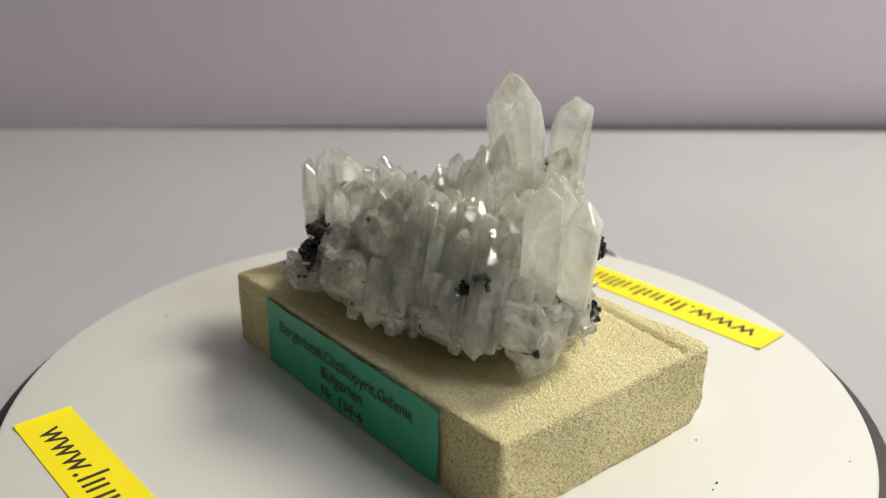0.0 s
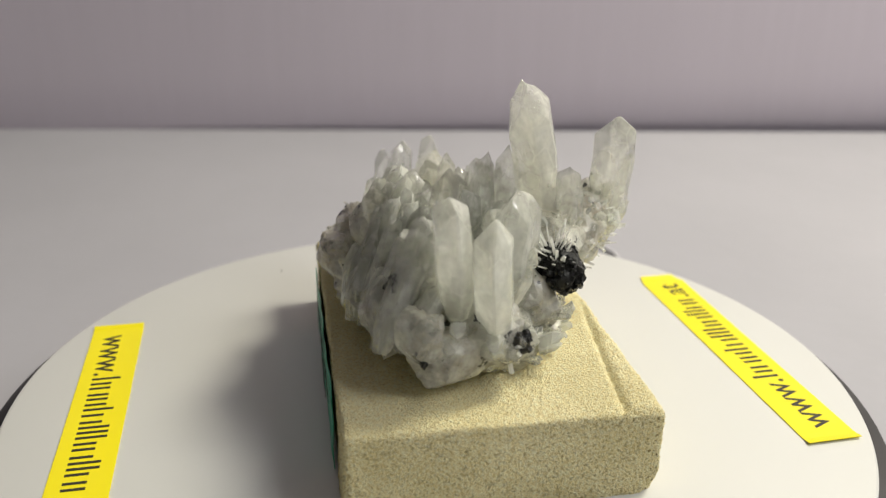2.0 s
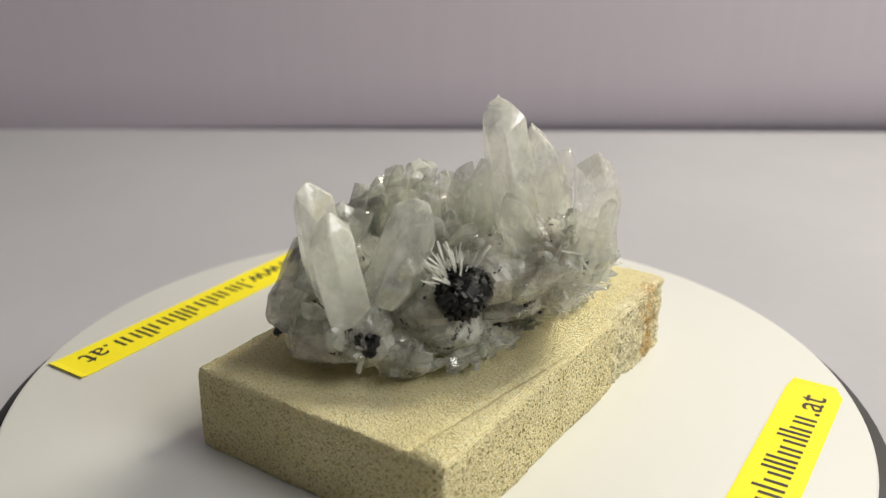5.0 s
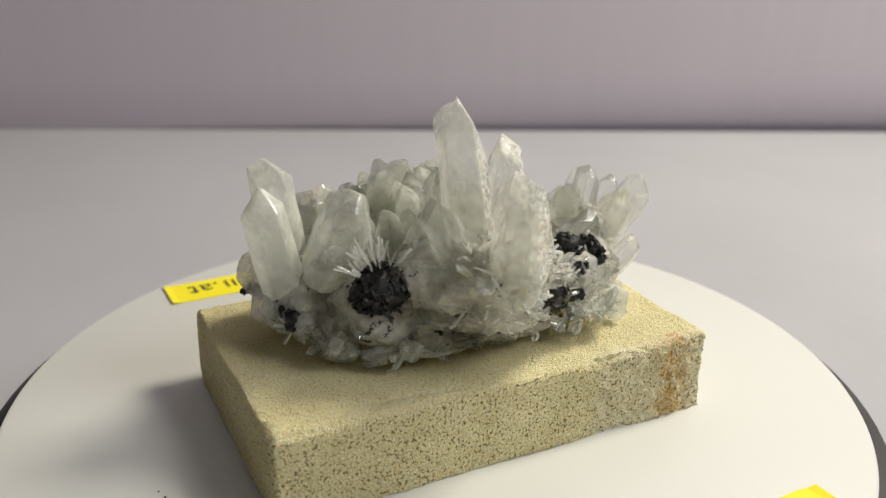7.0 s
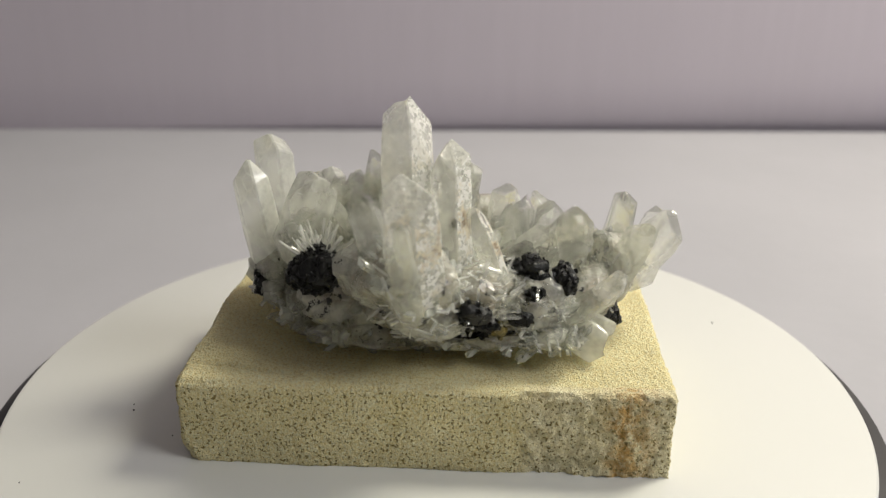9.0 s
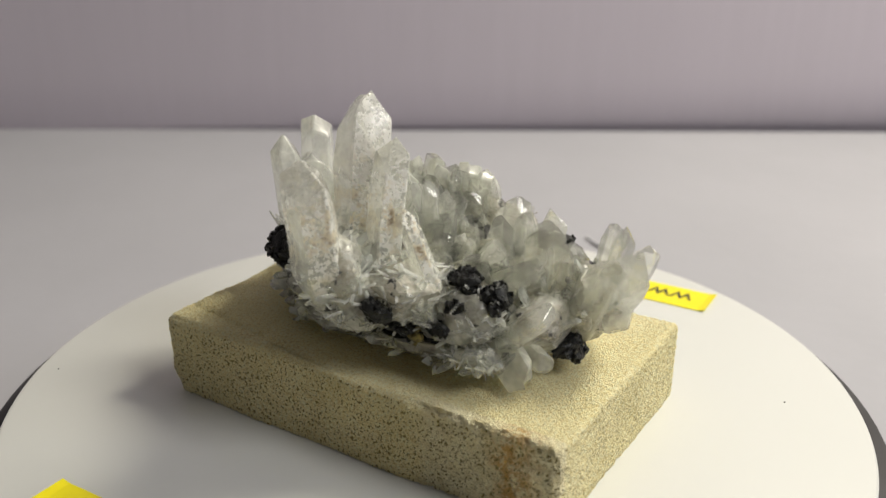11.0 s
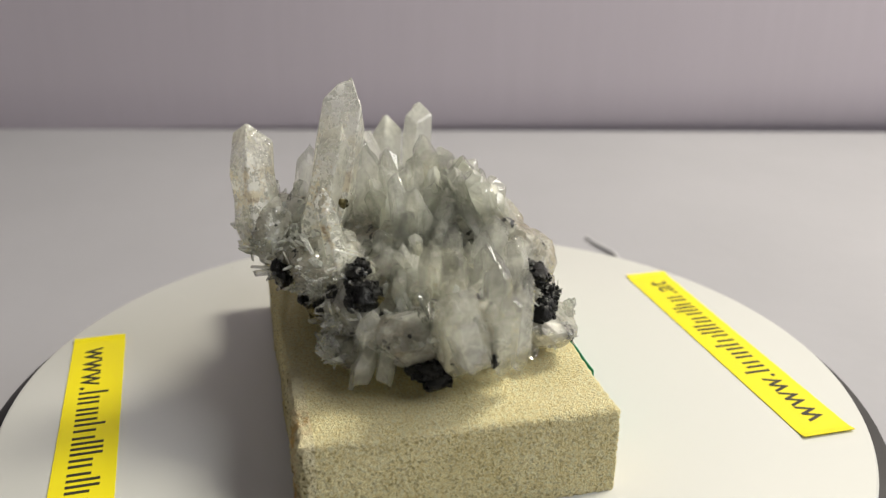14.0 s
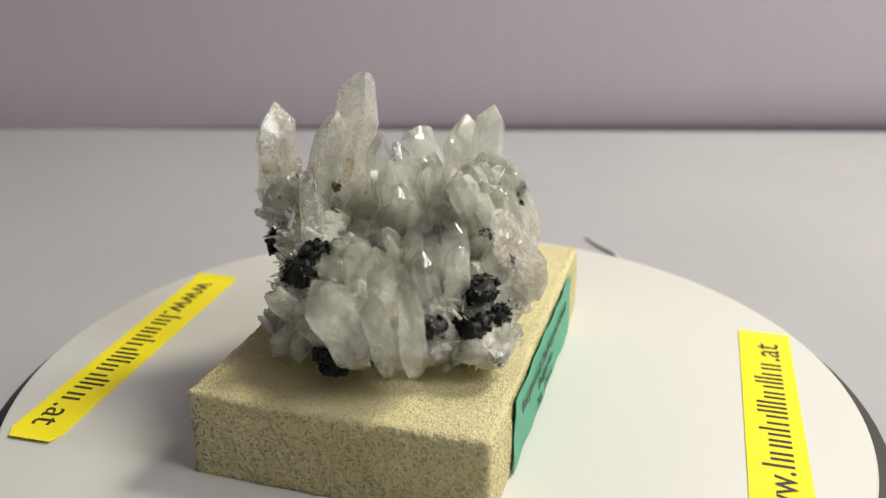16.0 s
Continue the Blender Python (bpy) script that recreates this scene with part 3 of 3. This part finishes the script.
# crystals that lean out over the low end
for k in range(26):
    u = rng.uniform(-17, 17)
    v = rng.uniform(8, 13)
    z = 49.5 - 1.5 * (v - 8) + (0.15 * u if u > 0 else 0.35 * u) - rng.uniform(0, 6)
    crystal(uv(u, v, z), uv(u * 0.8 + rng.uniform(-3, 3), rng.uniform(-6, 1), z - rng.uniform(7, 14)), rng.uniform(2.0, 3.8), rng.choice((QUARTZ_GLASS, QUARTZ_STAINED, QUARTZ_GLASS, QUARTZ_CLEAR)), rng.uniform(0.9, 1.5), rng.uniform(0.7, 0.95))


def roof(u, v):
    """The height that the thicket of smaller crystals reaches."""
    level = 49.5 if v < -12 else (54.5 if v < 9 else (44.0 if v < 24 else 45.0))
    return level + (0.25 * min(u, 16) if u > 0 else 0.4 * u)


for count, u0, u1, v0, v1 in ((26, -6, 16, -11, 8), (24, -5, 20, -33, -12), (20, -12, 20, 11, 26), (14, -8, 16, 26, 40)):
    for k in range(count):
        u, v = rng.uniform(u0, u1), rng.uniform(v0, v1)
        z = roof(u, v) - rng.uniform(0.5, 9.0)
        out = Vector((u - 4, v + 4)) * 0.40 + Vector((rng.uniform(-4, 4), rng.uniform(-4, 4)))
        crystal(uv(u, v, z), uv(u - out.x, v - out.y, z - rng.uniform(9, 15)), rng.uniform(2.0, 4.0), rng.choice((QUARTZ_CLEAR, QUARTZ_GLASS, QUARTZ_CLEAR, QUARTZ_STAINED, QUARTZ_MILKY)), rng.uniform(0.9, 1.5), rng.uniform(0.7, 0.95))

# short clear crystals on the slope behind the low end
slope = random.Random(3)
for k in range(20):
    u, v = slope.uniform(-10, 12), slope.uniform(11, 19)
    z = 47.5 - 0.8 * (v - 11) - slope.uniform(0, 3.5) - 0.15 * abs(u)
    crystal(uv(u, v, z), uv(u * 0.8 + slope.uniform(-4, 4), v - slope.uniform(1, 7), z - slope.uniform(7, 12)), slope.uniform(1.9, 3.4), slope.choice((QUARTZ_GLASS, QUARTZ_CLEAR, QUARTZ_STAINED)), slope.uniform(0.8, 1.4), slope.uniform(0.7, 0.95))

# ---- the quartz ground that the crystals stand in ----
LUMPS = [
    # u, v, z, radii
    (0, -24, 32, 12, 12, 11), (-3, -8, 32, 14, 13, 12), (-3, 9, 29, 16, 12, 10), (0, 26, 28.5, 15, 12, 8.5), (13, -18, 31, 12, 13, 10.5),
    (16, -2, 33, 13, 14, 10), (15, 15, 31, 12, 12, 8), (4, -34, 31, 9, 7, 9), (-9, -39, 33.5, 5, 6, 5.5), (10, 34, 30, 11, 7, 6.5), (-18, 25, 26, 8, 8, 5),
    (19, -18, 28, 6, 9, 6), (18, 2, 27.5, 8, 14, 4.5), (12, -29, 24.5, 7, 6, 5.5), (4, -10, 23.5, 10, 10, 5), (-6, 12, 22.5, 8, 8, 4),
    (29, -5, 40, 9, 10, 8), (26, 8, 37, 9, 11, 7), (33, -4, 44, 6, 7, 6), (-9, -4, 36, 8, 14, 9.5), (-6, -24, 35, 6.5, 11, 8), (24, -12, 40, 8, 8, 7), (22, 22, 33, 7, 8, 6), (-4, -38, 27.5, 8, 6, 7), (37, -1, 42, 6.0, 8, 8), (33, 1, 36, 6.5, 9, 7), (1, 40, 33, 8, 6, 8),
    (-14, -4, 28, 7, 13, 5.5), (-11, -25, 29, 5, 9, 5), (-17, 9, 26.5, 6, 8, 5), (-13, 14, 33, 8, 8, 7), (-17, 21, 27, 6.5, 7.5, 5), (-10, 4, 35, 7, 8, 9), (-17, 5, 34, 6, 9, 7), (-14, 2, 41, 6, 9, 6), (-19, 14, 31, 6, 7, 6), (-16, -8, 28, 6, 9, 5), (-15, -22, 29, 5, 8, 5), (-14, -14, 33, 5, 12, 7), (-19, 3, 27, 5, 8, 4.5), (22, -12, 23.6, 5.5, 12, 3.2), (24, 9, 24.6, 5, 13, 3.0), (25, 26, 25.2, 4, 7, 2.2), (-21, 6, 33, 6, 9, 7), (-18, 11, 38, 5, 7, 5),
]


def lump_mesh(bm, u, v, z, ru, rv, rz, detail=4, rough=0.26, cuts=26, seed=0):
    """An angular broken lump: a ball cut by many random planes, roughened."""
    chip = random.Random(int(u * 31 + v * 17 + z * 7) + seed)
    planes = []
    for k in range(cuts):
        d = Vector((chip.gauss(0, 1), chip.gauss(0, 1), chip.gauss(0, 1))).normalized()
        planes.append((d, chip.uniform(1.04 - 1.1 * rough, 1.06)))
    made = bmesh.ops.create_icosphere(bm, subdivisions=detail, radius=1)["verts"]
    for w in made:
        d = w.co.normalized()
        reach = min(min(1.18, far / d.dot(p)) for p, far in planes + [(d, 1.1)] if d.dot(p) > 0.15)
        q = Vector((d.x * ru, d.y * rv, d.z * rz)) * reach
        at = q + Vector((u, v, z))
        q *= 1 + 0.05 * noise.noise(at * 0.9) + 0.05 * noise.noise(at * 0.35)
        w.co = uv(q.x + u, q.y + v, max(q.z + z, 19.3)) * MM


for row in LUMPS:
    ground = bmesh.new()
    lump_mesh(ground, *row)
    part("quartz_base", ground, QUARTZ_BASE, specimen, "grey-white quartz base with dark specks")


def inside_lump(p, skip, grow=1.0):
    u, v = p.x * CA + p.y * SA, -p.x * SA + p.y * CA
    for k, (a, b, c, ra, rb, rc) in enumerate(LUMPS):
        if k != skip and ((u - a) / ra) ** 2 + ((v - b) / rb) ** 2 + ((p.z - c) / rc) ** 2 < grow:
            return True
    return False


DARK = "black lustrous galena"
ORES = (
    # u, v, z, radii, crystals on it, their size
    (22.6, -23.3, 38.8, 6.4, 7.0, 6.0, 600, 1.1),
    (11.0, -38.5, 29.5, 3.0, 3.0, 3.6, 30, 1.2),
    (21.2, 22.0, 40.6, 3.6, 4.6, 2.8, 110, 0.9),
    (20.8, 29.3, 37.6, 4.2, 3.4, 4.2, 130, 0.9),
    (36.0, 10.5, 36.0, 2.6, 4.6, 3.4, 90, 0.9),
    (26.0, 22.5, 35.5, 2.2, 2.8, 2.4, 14, 1.7),
    (10.2, 38.6, 25.6, 6.0, 4.6, 3.2, 110, 1.1),
    (-16.8, 20.5, 36.2, 4.6, 7.2, 3.3, 150, 1.0),
    (-22.5, 27.5, 25.5, 2.6, 3.6, 2.2, 40, 1.2),
    (-13.2, -31.5, 41.5, 1.3, 3.4, 2.4, 40, 1.0),
    (-9.5, -42.0, 29.5, 1.6, 2.4, 1.6, 20, 0.9),
    (23.5, -4.0, 26.6, 3.0, 6.0, 1.3, 30, 1.0),
    (25.0, 13.0, 27.5, 4.0, 9.0, 1.5, 50, 1.1),
    (29.5, -8.0, 33.0, 1.2, 1.4, 1.4, 10, 0.9),
    (26.0, 3.0, 44.0, 2.2, 3.2, 2.0, 20, 1.0),
    (31.0, 12.0, 31.0, 2.2, 4.6, 1.8, 60, 0.8),
    (29.0, 20.0, 32.0, 2.4, 3.4, 2.2, 60, 0.8),
    (34.5, 6.0, 34.0, 2.2, 3.2, 1.8, 40, 0.8),
    (-20.5, 20.0, 31.0, 3.2, 5.0, 3.4, 110, 0.9),
    (-16.5, 28.5, 30.0, 4.4, 4.0, 4.0, 130, 0.9),
    (-10.0, 33.5, 32.5, 4.0, 3.6, 3.4, 46, 1.3),
)


def in_ore(p, grow=1.5):
    u, v = p.x * CA + p.y * SA, -p.x * SA + p.y * CA
    return any(((u - a) / ra) ** 2 + ((v - b) / rb) ** 2 + ((p.z - c) / rc) ** 2 < grow for a, b, c, ra, rb, rc, *_ in ORES)


# a crust of short crystals over the base
druse, needles = bmesh.new(), bmesh.new()


def small_prism(bm, base, way, length, r):
    first = len(bm.verts)
    prism(bm, length, r, rng.uniform(0.8, 1.8), rng.uniform(0.6, 1.0), 0.85)
    m = Matrix.Translation(base * MM) @ way.to_track_quat("Z", "Y").to_matrix().to_4x4()
    bm.verts.ensure_lookup_table()
    for w in bm.verts[first:]:
        w.co = m @ w.co


placed = 0
while placed < 250:
    k = rng.randrange(len(LUMPS))
    u, v, z, ru, rv, rz = LUMPS[k]
    d = Vector((rng.gauss(0, 1), rng.gauss(0, 1), rng.gauss(0.1, 0.8))).normalized()
    p = uv(u + d.x * ru * 0.97, v + d.y * rv * 0.97, z + d.z * rz * 0.97)
    bare = u + d.x * ru < 9 and v + d.y * rv < 16
    if inside_lump(p, k) or p.z < 22 or d.z < -0.55 or bare or in_ore(p, 2.6):
        continue
    n = uv(d.x / ru, d.y / rv, d.z / rz)
    way = n.normalized() * 0.8 + Vector((rng.uniform(-0.6, 0.6), rng.uniform(-0.6, 0.6), rng.uniform(0.1, 0.7)))
    length = rng.uniform(2.0, 5.5)
    small_prism(druse, p - way.normalized() * 1.0, way, length, length * rng.uniform(0.16, 0.34))
    placed += 1
tagged(part("druse", druse, QUARTZ_DRUSE, specimen, "short clear quartz crystals"), kind="stuff")

# bright needles round the galena and along the high side
for count, u, v, z, su, sv, sz, size in ((110, 27, 13, 33, 4, 10, 5, 1.0), (70, 29, 1, 33, 4, 9, 5, 0.9), (45, 12, -38, 28, 4, 3, 4, 0.8), (24, 12, 34, 33, 6, 6, 3, 0.9), (30, 18, 22, 42, 6, 5, 2, 0.9), (40, 30, 8, 42, 4, 6, 5, 0.9), (40, -15, 24, 33, 4, 7, 5, 0.8)):
    for k in range(count):
        at = uv(u + rng.gauss(0, su * 0.6), v + rng.gauss(0, sv * 0.6), z + rng.gauss(0, sz * 0.5))
        way = uv(rng.gauss(0.5, 0.6), rng.gauss(0, 0.7), rng.gauss(0.5, 0.5))
        if not inside_lump(at, -1, 1.5) or (in_ore(at, 1.3) and rng.random() < 0.8):
            continue
        length = rng.uniform(2.5, 6.5) * size
        small_prism(needles, at - way.normalized() * length * 0.4, way, length, rng.uniform(0.25, 0.62))
# a jumble of needles over the foot of the high side and the dark low flank
jumble = random.Random(5)
grown = 0
while grown < 340:
    k = jumble.randrange(len(LUMPS))
    u, v, z, ru, rv, rz = LUMPS[k]
    d = Vector((jumble.gauss(0, 1), jumble.gauss(0, 1), jumble.gauss(0.1, 0.8))).normalized()
    pu, pv, pz = u + d.x * ru, v + d.y * rv, z + d.z * rz
    front = pu > 18 and -8 < pv < 32 and 24 < pz < 46
    flank = pu < -10 and 14 < pv < 34 and grown % 4 == 0
    at = uv(pu, pv, pz)
    if not (front or flank) or inside_lump(at, k) or pz < 23:
        continue
    way = uv(d.x * 0.5 + jumble.gauss(0, 0.7), d.y * 0.5 + jumble.gauss(0, 0.7), jumble.gauss(0.3, 0.5))
    length = jumble.uniform(2.0, 5.5) if front else jumble.uniform(1.5, 3.5)
    small_prism(needles, at - way.normalized() * length * 0.35, way, length, jumble.uniform(0.2, 0.55))
    grown += 1
# a fan of needles springing from the large galena
for k in range(44):
    d = Vector((rng.gauss(-0.35, 0.4), rng.gauss(0.1, 0.7), rng.uniform(0.6, 1.1))).normalized()
    length = rng.uniform(2.0, 6.2)
    small_prism(needles, uv(22.4 + d.x * 5.2, -23.3 + d.y * 5.4, 38.6 + d.z * 5.4), uv(d.x + rng.gauss(0, 0.25), d.y + rng.gauss(0, 0.25), d.z), length, rng.uniform(0.16, 0.42))
tagged(part("needle_crust", needles, QUARTZ_NEEDLE, specimen, "thin bright white quartz needles"), kind="stuff")


# ---- the dark ores ----
def ore(u, v, z, ru, rv, rz, mat, label, cubes=40, size=1.6):
    """A ragged patch of ore: a few angular lumps grown together, studded with small cubes."""
    bm = bmesh.new()
    spots = [(0.0, 0.0, 0.0, 0.8)] if cubes < 20 or cubes > 300 else [(0.0, 0.0, 0.0, 0.68)] + [(rng.uniform(-0.6, 0.6), rng.uniform(-0.75, 0.75), rng.uniform(-0.6, 0.5), rng.uniform(0.35, 0.55)) for _ in range(4)]
    if cubes > 300:
        spots = [(0.0, 0.0, 0.0, 0.74), (0.2, 0.3, 0.1, 0.6), (0.15, -0.3, -0.15, 0.6), (0.0, 0.05, 0.3, 0.55), (0.3, 0.0, -0.2, 0.55)]
    for j, (a, b, c, part_of) in enumerate(spots):
        lump_mesh(bm, u + a * ru, v + b * rv, z + c * rz, ru * part_of, rv * part_of, rz * part_of, 3, 0.3, 18, j)
    for k in range(cubes):
        d = Vector((rng.gauss(0, 1), rng.gauss(0, 1), rng.gauss(0, 1))).normalized()
        a, b, c, part_of = rng.choice(spots)
        at = uv(u + (a + d.x * 1.0 * part_of) * ru, v + (b + d.y * 1.0 * part_of) * rv, z + (c + d.z * 1.0 * part_of) * rz) * MM
        s = size * rng.uniform(0.5, 1.3) * MM
        turn = Euler((rng.uniform(0, 6), rng.uniform(0, 6), rng.uniform(0, 6))).to_matrix().to_4x4()
        bmesh.ops.create_cube(bm, size=1, matrix=Matrix.Translation(at) @ turn @ Matrix.Diagonal((s, s * rng.uniform(0.5, 1), s * rng.uniform(0.3, 0.8), 1)))
    return part("galena" if mat is GALENA else "chalcopyrite", bm, mat, specimen, label)


FLECKS = (
    (-14.6, -6.0, 42.5, 0.6, 0.7, 1.6), (-13.8, -26.5, 38.0, 1.2, 2.4, 2.0), (3.0, 47.0, 34.0, 1.2, 0.9, 1.0), (-2.0, 46.0, 30.0, 0.9, 0.9, 2.0),
)
for *place, cubes, size in ORES:
    ore(*place, GALENA, DARK, cubes, size)
for k in range(24):
    a, b = rng.uniform(0.6, 2.4), rng.uniform(-0.5, 0.9)
    s = rng.uniform(0.4, 1.2)
    ore(-15 - 7.2 * math.cos(b) * math.sin(a), 19 - 8.5 * math.cos(a) * math.cos(b) + 3, 28 + 5.5 * math.sin(b), s, s * 1.5, s * 1.2, GALENA, DARK, 8, 0.9)
for u, v, z, r in ((29, 8, 32, 1.6), (30, 15, 29.5, 1.8), (19, 29, 37, 2.2), (31, -4, 46.5, 1.0), (22, 6, 50, 1.1), (3, 45, 33, 1.5), (-1, 43, 31, 1.3)):
    ore(u, v, z, r, r * 1.2, r, CHALCOPYRITE, "brassy dark chalcopyrite", 14, 0.9)
for u, v, z, ru, rv, rz in FLECKS:
    ore(u, v, z, ru, rv, rz, GALENA, DARK, 8, 0.8)
# black flecks stuck to the pale faces
for k in range(36):
    j = rng.randrange(9)
    u, v, z, ru, rv, rz = LUMPS[j]
    d = Vector((rng.gauss(0, 1), rng.gauss(0, 1), rng.uniform(-0.3, 0.5))).normalized()
    p = (u + d.x * ru * 0.9, v + d.y * rv * 0.9, z + d.z * rz * 0.9)
    s = rng.uniform(0.25, 0.6)
    ore(*p, s * rng.uniform(0.5, 1), s * rng.uniform(1, 2), s * rng.uniform(0.6, 1.6), GALENA, DARK, 4, 0.7)

# ---- small things ----
for u, v, r in ((19.4, -69.1, 0.28), (48.4, -82.1, 0.2), (29.1, -56.6, 0.2), (16.9, -70.0, 0.2), (-37.6, 74.9, 0.22)):
    crumb = turning("crumb", "tiny dark mineral crumb lying on the white platter", "crumb")
    bm = bmesh.new()
    bmesh.ops.create_icosphere(bm, subdivisions=1, radius=r * MM)
    for w in bm.verts:
        w.co = w.co * rng.uniform(0.7, 1.2) + uv(u, v, r * 0.7) * MM
    part("grain", bm, GALENA, crumb)


def cable():
    """A thin cable along the table, out from under the turntable."""
    bm = bmesh.new()
    path = [Vector((0.03, 0.06, 0.001)), Vector((0.062, 0.115, 0.001)), Vector((0.078, 0.150, 0.001)), Vector((0.0763, 0.1678, 0.001)), Vector((0.0707, 0.1775, 0.001)), Vector((0.0670, 0.1870, 0.001))]
    rings = []
    for k, p in enumerate(path):
        along = (path[min(k + 1, len(path) - 1)] - path[max(k - 1, 0)]).normalized()
        side = along.cross(Vector((0, 0, 1))).normalized()
        r = 0.0008 if k < len(path) - 1 else 0.0005
        rings.append([bm.verts.new(p + (side * math.cos(a) + Vector((0, 0, 1)) * math.sin(a)) * r) for a in (j * math.pi / 5 for j in range(10))])
    for a, b in zip(rings, rings[1:]):
        for j in range(10):
            bm.faces.new((a[j], a[(j + 1) % 10], b[(j + 1) % 10], b[j]))
    bm.faces.new(rings[0][::-1])
    bm.faces.new(rings[-1])
    return bm


smooth(tagged(part("cable", cable(), CABLE), "thin grey cable on the table behind the turntable", "cable"))


def motions():
    times = [k * 0.5 for k in range(33)]
    for ob in MOVING + [platter]:
        walk(ob, [(t, pose(0, 0, H, 0, 0, TURN * t)) for t in times])


motions()
